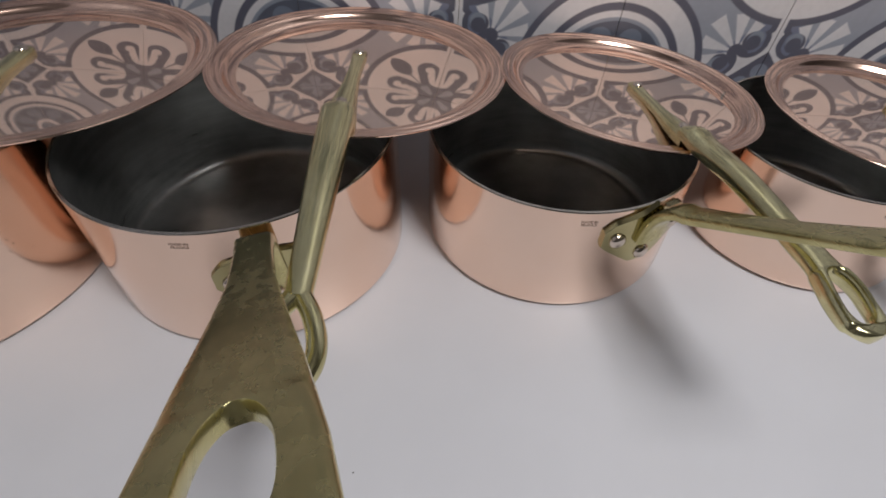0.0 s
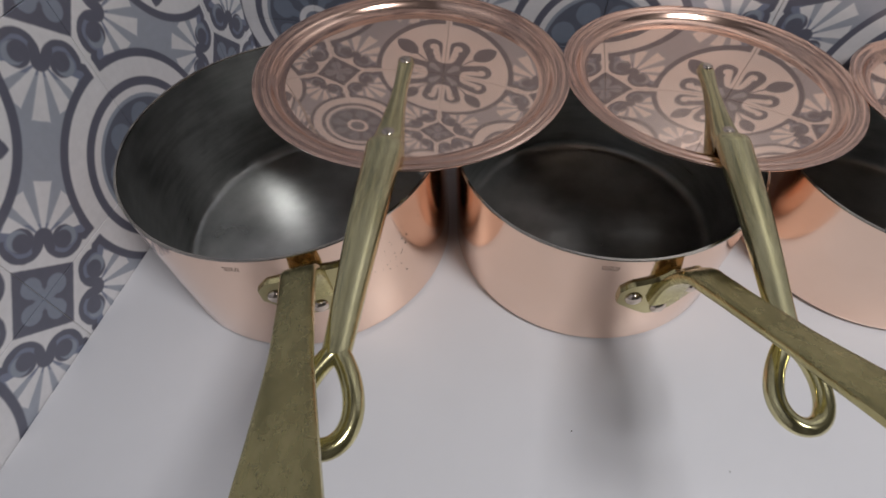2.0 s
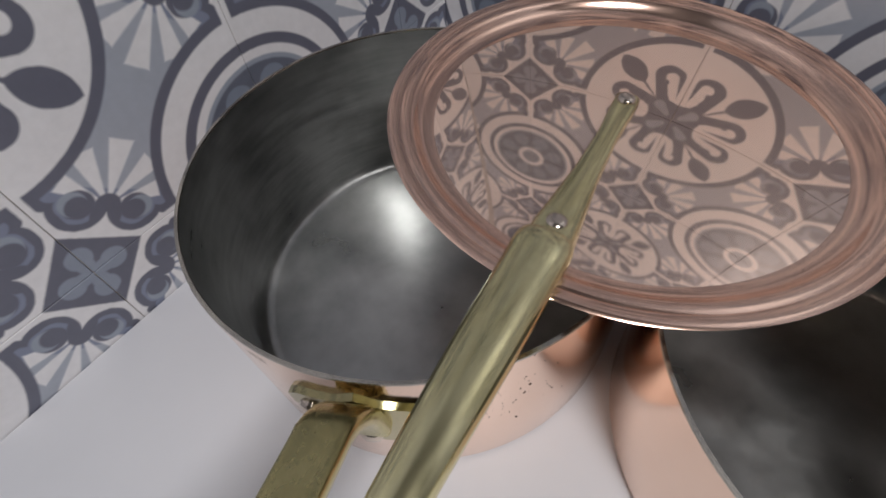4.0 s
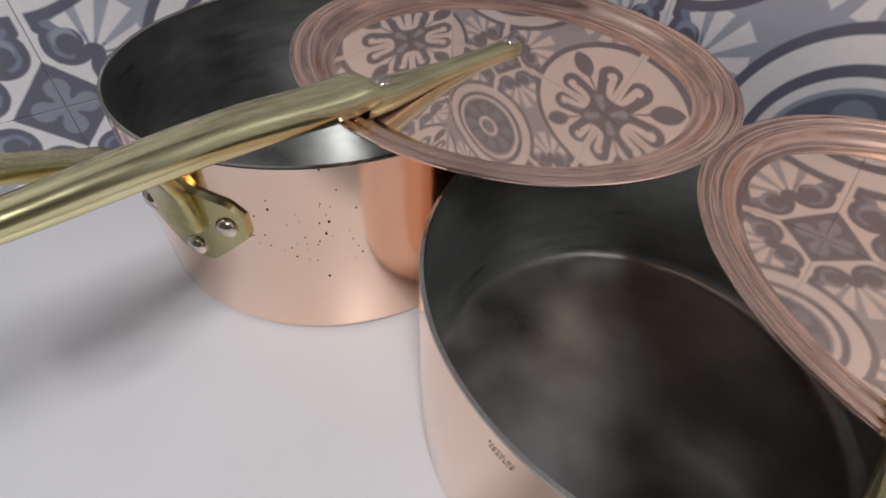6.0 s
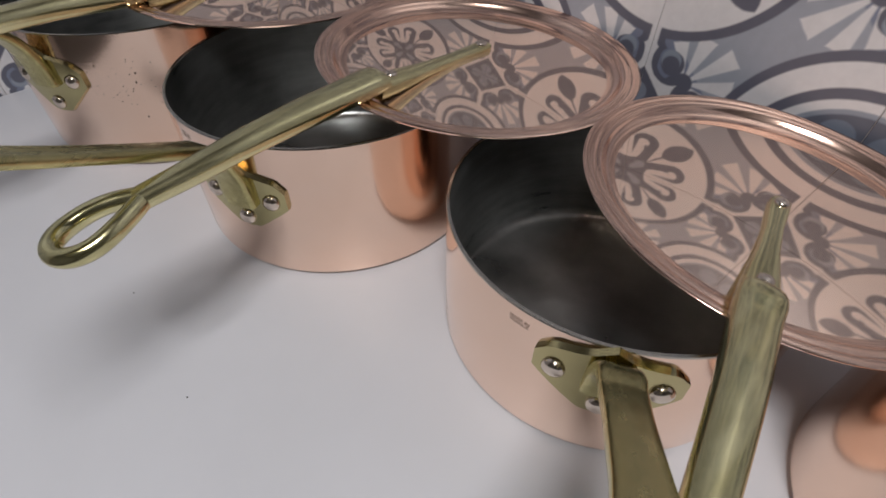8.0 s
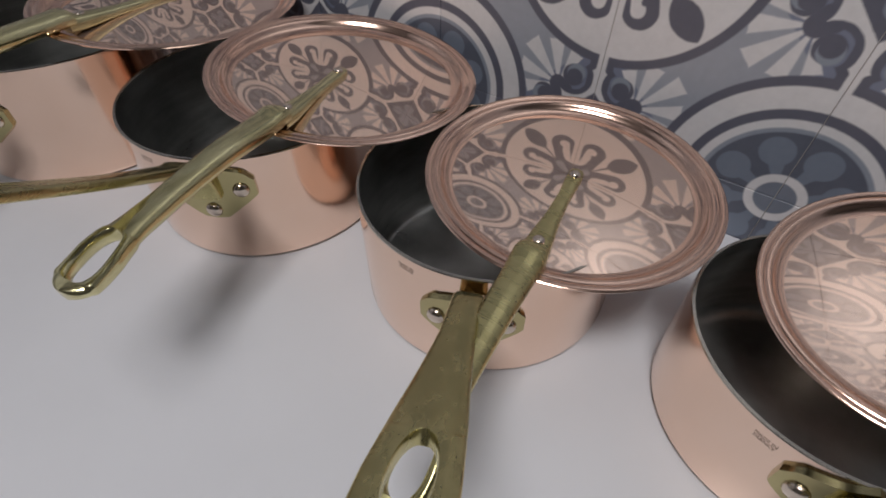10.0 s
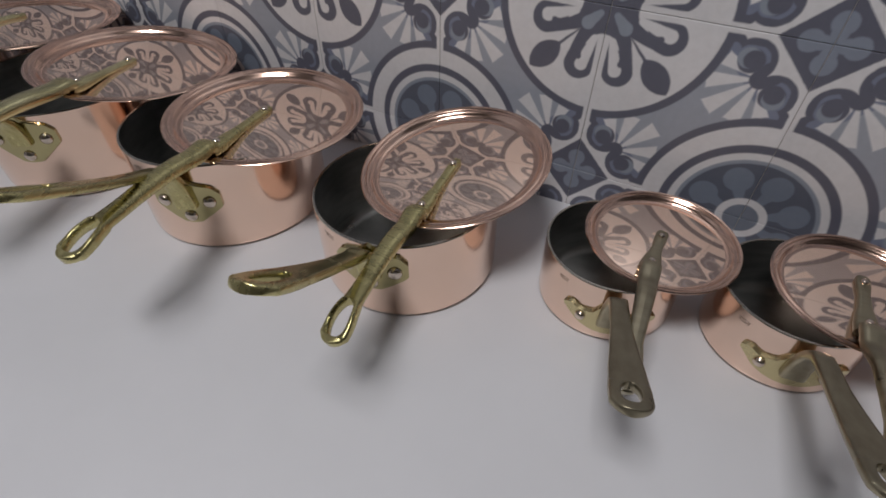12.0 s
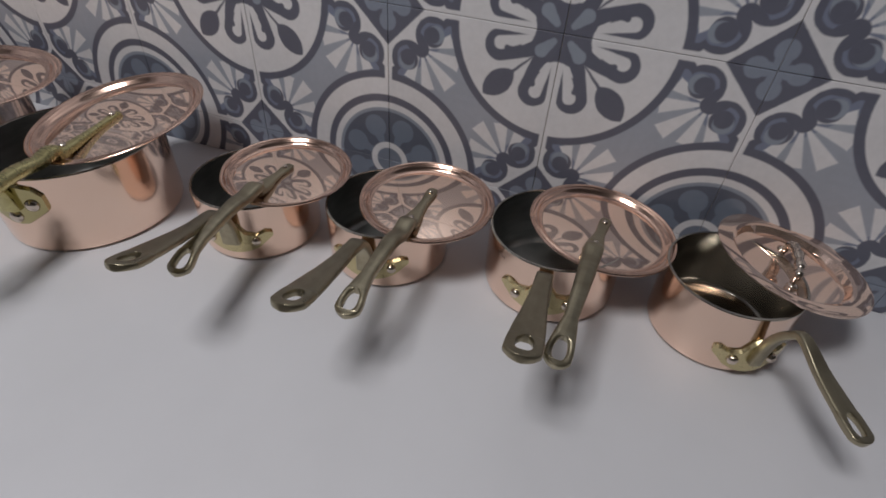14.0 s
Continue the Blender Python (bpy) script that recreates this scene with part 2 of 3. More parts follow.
def spline(points, steps=8):
    """A smooth line through points."""
    p = [Vector(points[0])] + [Vector(q) for q in points] + [Vector(points[-1])]
    out = []
    for i in range(1, len(p) - 2):
        for k in range(steps):
            t = k / steps
            a, b, c, d = p[i - 1], p[i], p[i + 1], p[i + 2]
            out.append(0.5 * (2 * b + (c - a) * t + (2 * a - 5 * b + 4 * c - d) * t * t + (3 * b - a - 3 * c + d) * t ** 3))
    out.append(p[-2])
    return out


# ---- large structure ----
LEFT, RIGHT, FRONT, ROOF, BOTTOM = 0.0619, 3.0, -2.3, 1.62, -0.9
TILT = 0.0264

wall_north = tagged(put("wall_north", *box((LEFT - 0.12, 0.0012, BOTTOM), (RIGHT, 0.14, ROOF)), GROUT, smooth=0), "tiled kitchen wall of patterned blue and white cement tiles", "wall", kind="structure")
wall_west = tagged(put("wall_west", *box((LEFT - 0.14, FRONT, BOTTOM), (LEFT - 0.0012, 0.0012, ROOF)), GROUT, smooth=0), "side wall of patterned blue and white cement tiles", "wall", kind="structure")
# Walls, floor and ceiling out of view, added to close the room
tagged(put("wall_east", *box((RIGHT, FRONT, BOTTOM), (RIGHT + 0.12, 0.14, ROOF)), CLOSING_WALL, smooth=0), "plain dark wall added out of view to close the room", "wall", kind="structure")
tagged(put("wall_south", *box((LEFT - 0.14, FRONT - 0.12, BOTTOM), (RIGHT + 0.12, FRONT, ROOF)), CLOSING_WALL, smooth=0), "plain dark wall added out of view to close the room", "wall", kind="structure")
tagged(put("floor", *box((LEFT - 0.14, FRONT - 0.12, BOTTOM - 0.1), (RIGHT + 0.12, 0.14, BOTTOM)), FLOOR, smooth=0), "dark plain kitchen floor", "floor", kind="structure")
tagged(put("ceiling", *box((LEFT - 0.14, FRONT - 0.12, ROOF), (RIGHT + 0.12, 0.14, ROOF + 0.1)), CEILING, smooth=0), "plain dim ceiling added out of view to close the room", "ceiling", kind="structure")

# worktop on a plain cabinet, with a rounded front edge
prof = [(-0.56, -0.038)] + [(-0.554 - 0.012 * math.cos(a) , -0.012 + 0.012 * math.sin(a)) for a in [radians(d) for d in (0, 22, 45, 67, 90)]] + [(-0.001, 0.0), (-0.001, -0.038)]
wv = [(x, y, z) for x in (LEFT + 0.001, RIGHT - 0.001) for y, z in prof]
np_ = len(prof)
wf = [(k, (k + 1) % np_, np_ + (k + 1) % np_, np_ + k) for k in range(np_)] + [tuple(reversed(range(np_))), tuple(range(np_, 2 * np_))]
tagged(put("worktop", wv, wf, COUNTER, smooth=30), "smooth white worktop running along the tiled wall", "worktop", kind="structure")
tagged(put("base_cabinet", *box((LEFT + 0.002, -0.53, BOTTOM), (RIGHT - 0.002, -0.004, -0.0385)), CABINET, smooth=0), "plain grey base cabinet under the worktop", "cabinet", kind="structure")

# added, unseen housing for the stand-in light, under the ceiling
lamp = tagged(new("stand_in_lamp"), "flat white lamp added above the worktop as an unseen stand-in light source", "lamp")
lamp.location = (LAMP_X, LAMP_Y, LAMP_Z)
put("housing", *box((-0.25, -0.23, 0.0), (0.25, 0.23, ROOF - LAMP_Z)), plain("lamp_housing", (0.7, 0.7, 0.7), 0.5), lamp, smooth=0)

# crumbs lying on the worktop
CRUMBS = [(0.4479, -0.3721, 0.0007), (0.5500, -0.3800, 0.0006)]
CRUMB = plain("dark_crumb", (0.05, 0.045, 0.04), 0.8, 300.0, 0.3)
for cx, cy, cr in CRUMBS:
    ring = [(cx + cr * k * math.cos(a), cy + cr * k * 0.8 * math.sin(a), z) for k, z in ((1.0, 0.0), (0.8, cr * 0.6)) for a in [radians(d) for d in range(0, 360, 60)]]
    faces = [(i, (i + 1) % 6, 6 + (i + 1) % 6, 6 + i) for i in range(6)] + [tuple(range(6, 12)), tuple(reversed(range(6)))]
    tagged(put("crumb", ring, faces, CRUMB, smooth=0), "tiny dark crumb lying on the white worktop", "crumb")

# ---- saucepans ----


def arc_plate(r, thick, columns):
    """A plate that hugs a cylinder round +x: columns of (arc length, bottom, top)."""
    v, f = [], []
    for s, lo, hi in columns:
        a = s / r
        for rr in (r, r + thick):
            for z in (lo, hi):
                inset = 0.0012 if rr > r else 0.0
                v.append((rr * math.cos(a), rr * math.sin(a), z + (inset if z == lo else -inset)))
    n = len(columns)
    for i in range(n - 1):
        p, q = 4 * i, 4 * (i + 1)
        f += [(p + 2, q + 2, q + 3, p + 3), (p, p + 1, q + 1, q), (p + 1, p + 3, q + 3, q + 1), (p, q, q + 2, p + 2)]
    f += [(0, 2, 3, 1), (4 * n - 4, 4 * n - 3, 4 * n - 1, 4 * n - 2)]
    return v, f


def dome(at, outward, r, h):
    """A rivet's head: a low dome on a point of a surface."""
    o = Vector(outward).normalized()
    side = o.orthogonal().normalized()
    top = o.cross(side)
    v, f, n = [], [], 14
    rings = [(1.0, -0.3), (1.0, 0.15), (0.86, 0.6), (0.5, 0.92)]
    for k, z in rings:
        for i in range(n):
            a = 2 * math.pi * i / n
            v.append(Vector(at) + side * r * k * math.cos(a) + top * r * k * math.sin(a) + o * h * z)
    v.append(Vector(at) + o * h)
    for j in range(len(rings) - 1):
        for i in range(n):
            q = (i + 1) % n
            f.append((j * n + i, j * n + q, (j + 1) * n + q, (j + 1) * n + i))
    last = (len(rings) - 1) * n
    f += [(last + i, last + (i + 1) % n, len(v) - 1) for i in range(n)]
    return v, f


def holed_bar(line, widths, holes, thick, square):
    """A bar along points in the xz plane, with a hole: half widths, half widths of the hole, half thicknesses."""
    halves = []
    ex = 2.0 / square
    outer = [radians(90 - 180 * k / 10) for k in range(11)]
    inner = [radians(-90 + 180 * k / 6) for k in range(1, 6)]
    n = len(outer) + len(inner)

    def power(c, e):
        return math.copysign(abs(c) ** e, c)

    for sign in (1, -1):
        v, f = [], []
        up = None
        for i, p in enumerate(line):
            d = (line[min(i + 1, len(line) - 1)] - line[max(i - 1, 0)]).normalized()
            new_up = Vector((-d.z, 0, d.x))
            if up is not None and new_up.dot(up) < 0:
                new_up = -new_up
            up = new_up
            w, h, t = widths[i], holes[i], thick[i]
            c = h + (min((w - h) * 0.5, 0.0016, h) if square > 4 else (w - h) * 0.5 * min(1.0, h / (0.3 * w)))
            ring = [(c + (w - c) * power(math.cos(a), ex), t * power(math.sin(a), ex)) for a in outer]
            ring += [(c - (c - h) * power(math.cos(a), ex), t * power(math.sin(a), ex)) for a in inner]
            for y, z in ring:
                v.append(p + Vector((0, sign * y, 0)) + up * z)
        for i in range(len(line) - 1):
            for k in range(n):
                q = (k + 1) % n
                face = (i * n + k, i * n + q, (i + 1) * n + q, (i + 1) * n + k)
                f.append(face if sign > 0 else tuple(reversed(face)))
        f.append(tuple(range(n)) if sign < 0 else tuple(reversed(range(n))))
        e0 = (len(line) - 1) * n
        f.append(tuple(e0 + k for k in range(n)) if sign > 0 else tuple(e0 + k for k in reversed(range(n))))
        halves.append((v, f))
    return joined(*halves)


def between(table, x):
    """Straight-line look-up in a table of (x, value)."""
    for (a, u), (b, w) in zip(table, table[1:]):
        if x <= b:
            return u + (w - u) * max(0.0, x - a) / (b - a)
    return table[-1][1]


def holed_grip(points, width, thick, hole_len, hole_half, margin, square):
    """A bar along points, rounded at its end, with an oval hole there; width and thick are tables over its length."""
    line = spline(points, 12)
    total = [0.0]
    for p, q in zip(line, line[1:]):
        total.append(total[-1] + (q - p).length)
    size = total[-1]
    w1 = between(width, 1.0)
    mid = size - margin - hole_len / 2
    at = [size * k / 44 for k in range(45)]
    at += [mid + hole_len / 2 * math.cos(math.pi * k / 32) for k in range(33)]
    at += [size - w1 * (1 - math.cos(math.pi * k / 20)) for k in range(11)]
    at = sorted(set(round(max(0.0, d), 5) for d in at))
    pts, ws, hs, ts, k = [], [], [], [], 0
    for d in at:
        while k < len(total) - 2 and total[k + 1] < d:
            k += 1
        g = (d - total[k]) / max(1e-9, total[k + 1] - total[k])
        pts.append(line[k].lerp(line[k + 1], min(1.0, g)))
        f = d / size
        w = between(width, f)
        left = max(0.0, size - d)
        if left < w1:
            w = min(w, w1 * math.sqrt(max(0.0, 1 - (1 - left / w1) ** 2)) + 0.0006)
        hx = abs(d - mid) / (hole_len / 2)
        h = hole_half * math.sqrt(max(0.0, 1 - hx ** 2.5)) if hx < 1 else 0.0
        h *= 0.9 + 0.1 * (d - mid) / (hole_len / 2)
        ws.append(w)
        hs.append(max(0.0, min(h, w - 0.0022)))
        ts.append(between(thick, f))
    return holed_bar(pts, ws, hs, ts, square)


def text_mesh(words, size, wrap):
    """Words in the built-in font as a thin mesh, each vertex laid by wrap(x, y)."""
    cu = bpy.data.curves.new("stamp", "FONT")
    cu.body, cu.size, cu.align_x, cu.space_line = words, size, "CENTER", 0.9
    tmp = bpy.data.objects.new("stamp", cu)
    scene.collection.objects.link(tmp)
    bpy.context.view_layer.update()
    me = bpy.data.meshes.new_from_object(tmp.evaluated_get(bpy.context.evaluated_depsgraph_get()))
    bpy.data.objects.remove(tmp)
    for vert in me.vertices:
        vert.co = wrap(vert.co.x, vert.co.y)
    me.materials.clear()
    me.materials.append(INK)
    return me


def pan_shell(r, h, wall=0.0022):
    """Outer copper shell, tin lining and bright rim, as three parts."""
    c = 0.006
    out = [(0.0, 0.0012), (r - c - 0.004, 0.0012), (r - c, 0.0)]
    out += [(r - c + c * math.sin(radians(d)), c - c * math.cos(radians(d))) for d in (15, 30, 45, 60, 75, 90)]
    out += [(r, h * 0.5), (r, h - 0.0008)]
    k = 0.009
    ri = r - wall
    lining = [(ri, h - 0.0008), (ri, h * 0.5)] + [(ri - k + k * math.cos(radians(d)), wall + k - k * math.sin(radians(d))) for d in (0, 18, 36, 54, 72, 90)] + [(0.0, wall)]
    rim = [(r, h - 0.0008), (r - 0.0003, h), (ri + 0.0003, h), (ri, h - 0.0008)]
    return lathe(out), lathe(lining), lathe(rim)


def pan_handle(r, h, zr, reach, rise, w0, w1, thick, hole_len, bend):
    """Handle outward along +x: up from the bracket, over a bend, and out to a wide holed end."""
    x0 = r + 0.004
    over = h + bend * 0.62
    pts = [(x0, 0, zr - 0.004)]
    for d in (18, 40, 62, 82):
        c = radians(d)
        pts.append((x0 + bend * 1.45 * (1 - math.cos(c)), 0, zr + (over - zr) * math.sin(c)))
    tip = Vector((r + reach, 0, h + rise))
    last = Vector(pts[-1])
    pts += [tuple(last.lerp(tip, 0.33) + Vector((0, 0, -0.002))), tuple(last.lerp(tip, 0.66) + Vector((0, 0, -0.0015))), tuple(tip)]
    width = [(0.0, w0 * 1.3), (0.2, w0 * 1.08), (0.3, w0), (0.45, w0 * 1.04), (0.62, w0 + (w1 - w0) * 0.42), (0.75, w0 + (w1 - w0) * 0.76), (0.88, w1), (1.0, w1)]
    heft = [(0.0, thick * 1.2), (0.25, thick * 1.2), (0.45, thick), (1.0, thick * 0.9)]
    return holed_grip(pts, width, heft, hole_len, w1 * 0.50, w1 * 0.55, 4.5)


def saucepan(x, y, r, h, azimuth, zr, reach, rise, rivet_gap, rivet_drop, label, style="flat", lining=None, w=(0.0085, 0.0165), thick=0.0032, hole=0.045, bend=0.018, words=True):
    pan = tagged(new("saucepan"), label, "saucepan", "row of copper saucepans")
    pan.matrix_world = pose(x, y, 0, 0, 0, azimuth)
    shell, inner, rim = pan_shell(r, h)
    body = put("body", *shell, COPPER, pan, "polished copper body")
    put("lining", *inner, lining or TIN, body, "grey tin lining")
    put("rim", *rim, BRIGHT_TIN, body, "bright bare rim")
    brass = {"flat": BRACKET_BRASS, "wing": YELLOW_BRASS, "slim": YELLOW_BRASS}[style]
    g, drop = rivet_gap * (1.08 if style == "flat" else 1.15), rivet_drop
    zr -= 0.0015
    cols = []
    steps = 25
    for i in range(steps):
        s = -1 + 2 * i / (steps - 1)
        q = abs(s)
        if style == "flat":
            lo = between([(0.0, -drop - 0.0088), (0.26, -drop - 0.0080), (0.93, -0.0082), (1.0, -0.0060)], q)
            hi = between([(0.0, 0.0250), (0.28, 0.0190), (0.8, 0.0150), (1.0, 0.0080)], q)
        else:
            lo = between([(0.0, -0.0165), (0.2, -0.0160), (0.4, -0.0145), (0.65, -0.0108), (0.85, -0.0050), (1.0, -0.0010)], q)
            hi = between([(0.0, 0.0160), (0.18, 0.0130), (0.34, 0.0050), (0.6, 0.0030), (0.85, 0.0062), (1.0, 0.0042)], q)
        cols.append((s * (g + (0.0098 if style == "flat" else 0.0140)), zr + lo, zr + max(hi, lo + 0.003)))
    bracket = put("bracket", *arc_plate(r, 0.0030, cols), brass, pan, "brass bracket riveted to the body")
    spots = [(-g, 0.0), (g, 0.0), (0.0, -drop)] if style == "flat" else [(-g, -0.0032), (g, -0.0032)]
    for s, dz in spots:
        a = s / r
        out = Vector((math.cos(a), math.sin(a), 0))
        put("rivet", *dome(out * (r + 0.003) + Vector((0, 0, zr + dz)), out, 0.0057 if r > 0.07 else 0.0040, 0.0034), RIVET, bracket, "shiny round rivet")
    grip = {"flat": BRASS, "wing": DULL_BRASS, "slim": DULL_BRASS}[style]
    put("handle", *pan_handle(r, h, zr, reach, rise, w[0], w[1], thick, hole, bend), grip, pan, "flat worn brass handle with an oval hole", 45.0)
    if words:
        at = -(g + 0.0085 + 0.012) / r

        def wrap(tx, ty):
            a = at + tx / (r + 0.0002)
            return Vector(((r + 0.0002) * math.cos(a), (r + 0.0002) * math.sin(a), h - 0.0085 + ty))

        ob = new("stamp", text_mesh("MADE IN\nFRANCE", 0.0027 if r > 0.07 else 0.0022, wrap))
        ob.parent = pan
        tagged(ob, "small stamped words")
    return pan


def lid_depth(r):
    """How far a lid's middle lies below its rim."""
    return 0.0070 * max(0.56, r / 0.115)


def lid_parts(r):
    """A lid's flat, very slightly domed middle, and its stepped rim with a rolled edge."""
    t, k = 0.0014, r / 0.115
    deep = lid_depth(r)
    ri = r - 0.0215 * k
    dome_h = DOME * ri / 2

    def zd(a):
        return -deep + dome_h * (1 - (a / ri) ** 2)

    rings = [ri * f for f in (0.0, 0.15, 0.3, 0.45, 0.6, 0.75, 0.88, 1.0)]
    middle = [(a, zd(a)) for a in rings] + [(a, zd(a) - t) for a in reversed(rings)]
    steps = [(0.0215, -0.0094), (0.0190, -0.0090), (0.0165, -0.0078), (0.0145, -0.0058), (0.0130, -0.0034), (0.0118, -0.0012), (0.0105, -0.0002), (0.0090, 0.0004), (0.0072, 0.0001), (0.0062, -0.0004), (0.0052, 0.0003), (0.0030, 0.0010), (0.0014, 0.0011), (0.0, 0.0002), (0.0006, -0.0014)]
    top = [(r - a * k, z * deep / 0.0095 if z < 0 else z) for a, z in steps]
    low = [(a, z - t) for a, z in reversed(top[:-3])]
    return lathe(middle, 128), lathe(top + [(r - 0.003, -0.0012)] + low, 128)


DOME = 0.14


def looped_bar(points, loop, big):
    """A round bar along points in the xz plane that thins out and closes into a drop-shaped eye at its end."""
    line = spline(points, 12)
    total = [0.0]
    for p, q in zip(line, line[1:]):
        total.append(total[-1] + (q - p).length)
    size = total[-1]

    def along(d):
        k = 0
        while k < len(total) - 2 and total[k + 1] < d:
            k += 1
        return line[k].lerp(line[k + 1], min(1.0, max(0.0, (d - total[k]) / max(1e-9, total[k + 1] - total[k]))))

    tube = 0.0036 * big
    neck = size - loop
    wide = [(0.0, 0.0080), (0.03, 0.0088), (0.35, 0.0080), (0.75, 0.0060), (1.0, 0.0050)]
    high = [(0.0, 0.0042), (0.03, 0.0056), (0.35, 0.0058), (0.75, 0.0050), (1.0, 0.0040)]
    steps = 40
    bar = [along((neck + 0.10 * loop) * k / steps) for k in range(steps + 1)]
    bar_size = [(between(wide, k / steps) * big, between(high, k / steps) * big) for k in range(steps + 1)]
    eye = []
    for k in range(56):
        a = 2 * math.pi * k / 56
        p = along(neck + 0.02 * loop + (loop * 0.98 - tube) * (1 - math.cos(a)) / 2)
        eye.append(p + Vector((0, 0.0112 * big * math.sin(a) * abs(math.sin(a / 2)) ** 0.8, 0)))
    return joined(sweep(bar, bar_size, n=18, square=2.3), sweep(eye, [(tube, tube * 1.05)] * 56, n=14, closed=True))


def lid_handle(rv1, rv2, tip, zlid, zdisc, rr, big):
    """Brass lid handle: a flat tongue with two rivets, a shoulder, a round bar and an eye. In the lid's own axes."""
    a, b, e = Vector(rv1), Vector(rv2), Vector(tip)
    d = (b - a)
    d.z = 0
    d.normalize()
    width = 0.0068 * big
    zt = zdisc + DOME * rr / 2 * 0.88 + 0.0020
    tongue = [a - d * 0.007, a - d * 0.004, a + d * 0.004, a.lerp(b, 0.3), a.lerp(b, 0.6), b - d * 0.010 * big, b, b + d * 0.011 * big]
    hs = [0.0018, 0.0026, 0.0026, 0.0026, 0.0030, 0.0040, 0.0048, 0.0052]
    wsz = [0.48, 0.66, 0.64, 0.53, 0.64, 0.88, 1.02, 1.06]
    if big < 0.8:
        wsz = [1.4 * k for k in wsz]
    lift = [0.0, 0.0, 0.0, 0.0, 0.0, 0.0, 0.0002, 0.0008]
    pts = [Vector((p.x, p.y, zt + l)) for p, l in zip(tongue, lift)]
    t1 = sweep(pts, [(width * k, h * big) for k, h in zip(wsz, hs)], n=16, square=3.0)
    run = (e - b)
    run.z = 0
    out = run.normalized()
    far = run.length
    side = Vector((-out.y, out.x, 0))
    zb = zt + 0.0048
    zs = max(zb, zlid + 0.0050)
    # the bar in its own upright plane: x outward from the second rivet, z up
    st = 0.0068 * big
    pts = [(st, 0, zb), (st + 0.006, 0, zb + 0.0012), (st + 0.018, 0, zs)]
    for k in (0.34, 0.5, 0.66, 0.82, 0.92, 1.0):
        pts.append((far * k, 0, zs + (e.z - zs) * k + 0.005 * math.sin(math.pi * k) + (0.0015 if k == 0.82 else 0.0)))
    width = [(0.0, 0.0082 * big), (0.04, 0.0086 * big), (0.25, 0.0080 * big), (0.5, 0.0066 * big), (0.68, 0.0058 * big), (0.8, 0.0084 * big), (0.9, 0.0106 * big), (1.0, 0.0106 * big)]
    heft = [(0.0, 0.0044 * big), (0.04, 0.0056 * big), (0.3, 0.0056 * big), (0.7, 0.0048 * big), (1.0, 0.0034 * big)]
    if big < 0.8:
        # the small lids' handles are flatter and have a smaller hole
        width = [(x, w * 1.12) for x, w in width]
        bv, bf = holed_grip(pts, width, heft, 0.0220 * big, 0.0062 * big, 0.0056 * big, 3.2)
    elif big < 1.2:
        # the middle lids' handles end in a flat paddle with an oval hole
        width = [(0.0, 0.0082 * big), (0.04, 0.0086 * big), (0.3, 0.0076 * big), (0.6, 0.0066 * big), (0.74, 0.0074 * big), (0.86, 0.0104 * big), (1.0, 0.0108 * big)]
        bv, bf = holed_grip(pts, width, heft, 0.0270 * big, 0.0064 * big, 0.0052 * big, 2.6)
    else:
        bv, bf = looped_bar(pts, 0.24 * far, big)
    bv = [Vector((b.x, b.y, 0)) + out * p.x + side * p.y + Vector((0, 0, p.z)) for p in bv]
    return t1, (bv, bf)


def pan_lid(x, y, z, r, grad, rv1, rv2, tip, label, big=1.0, grip=None):
    lid = tagged(new("saucepan_lid"), label, "lid", "copper saucepan lids")
    up = Vector((-grad[0], -grad[1], 1)).normalized()
    ax = Vector((1, 0, grad[0])).normalized()
    ay = up.cross(ax)
    m = Matrix((ax, ay, up)).transposed().to_4x4()
    m.translation = (x, y, z)
    lid.matrix_world = m
    inv = m.inverted()
    middle, edge = lid_parts(r)
    plate = put("disc", *middle, LID_COPPER, lid, "mirror-polished copper disc", 25.0)
    put("rim", *edge, RIM_COPPER, plate, "stepped and rolled copper rim", 50.0)
    a, b, e = (inv @ Vector(p) for p in (rv1, rv2, tip))
    bar, loop = lid_handle(a, b, e, 0.001, -lid_depth(r), r - 0.0215 * r / 0.115, big)
    handle = put("handle", *loop, grip or LID_BRASS, lid, "worn brass bar handle with a hanging hole", 45.0)
    put("tongue", *bar, grip or LID_BRASS, handle, "flat brass tongue riveted to the lid", 45.0)
    crown = DOME * (r - 0.0215 * r / 0.115) / 2 * 0.88
    for p, lift in ((a, crown + 0.0020 + 0.0024 * big), (b, crown + 0.0036 + 0.0032 * big)):
        put("rivet", *dome((p.x, p.y, lift - lid_depth(r)), (0, 0, 1), 0.0034 * big, 0.0022), RIVET, handle, "shiny round rivet")
    return lid


def az(dx, dy):
    return math.degrees(math.atan2(dy, dx))


# the five large pans, each with its lid slid off towards the next
first = saucepan(0.2126, -0.2276, 0.1200, 0.1172, -63.5, 0.0830, 0.2300, 0.1250, 0.0222, 0.0200,
         "large polished copper saucepan beside the side wall, specked with tarnish", w=(0.0092, 0.0172), thick=0.0033, hole=0.045, bend=0.021)
rng = random.Random(7)
sv, sf = [], []
for _ in range(46):
    s_ = rng.gauss(0.062, 0.016)
    z_ = rng.gauss(0.082, 0.017)
    q = rng.choice((0.0003, 0.0003, 0.0004, 0.0005, 0.0008))
    rr = 0.1200 + 0.00012
    o = len(sv)
    for k in range(7):
        a = (s_ + q * rng.uniform(0.7, 1.2) * math.cos(k * 0.8976)) / rr
        sv.append((rr * math.cos(a), rr * math.sin(a), z_ + q * math.sin(k * 0.8976)))
    sf.append(tuple(range(o, o + 7)))
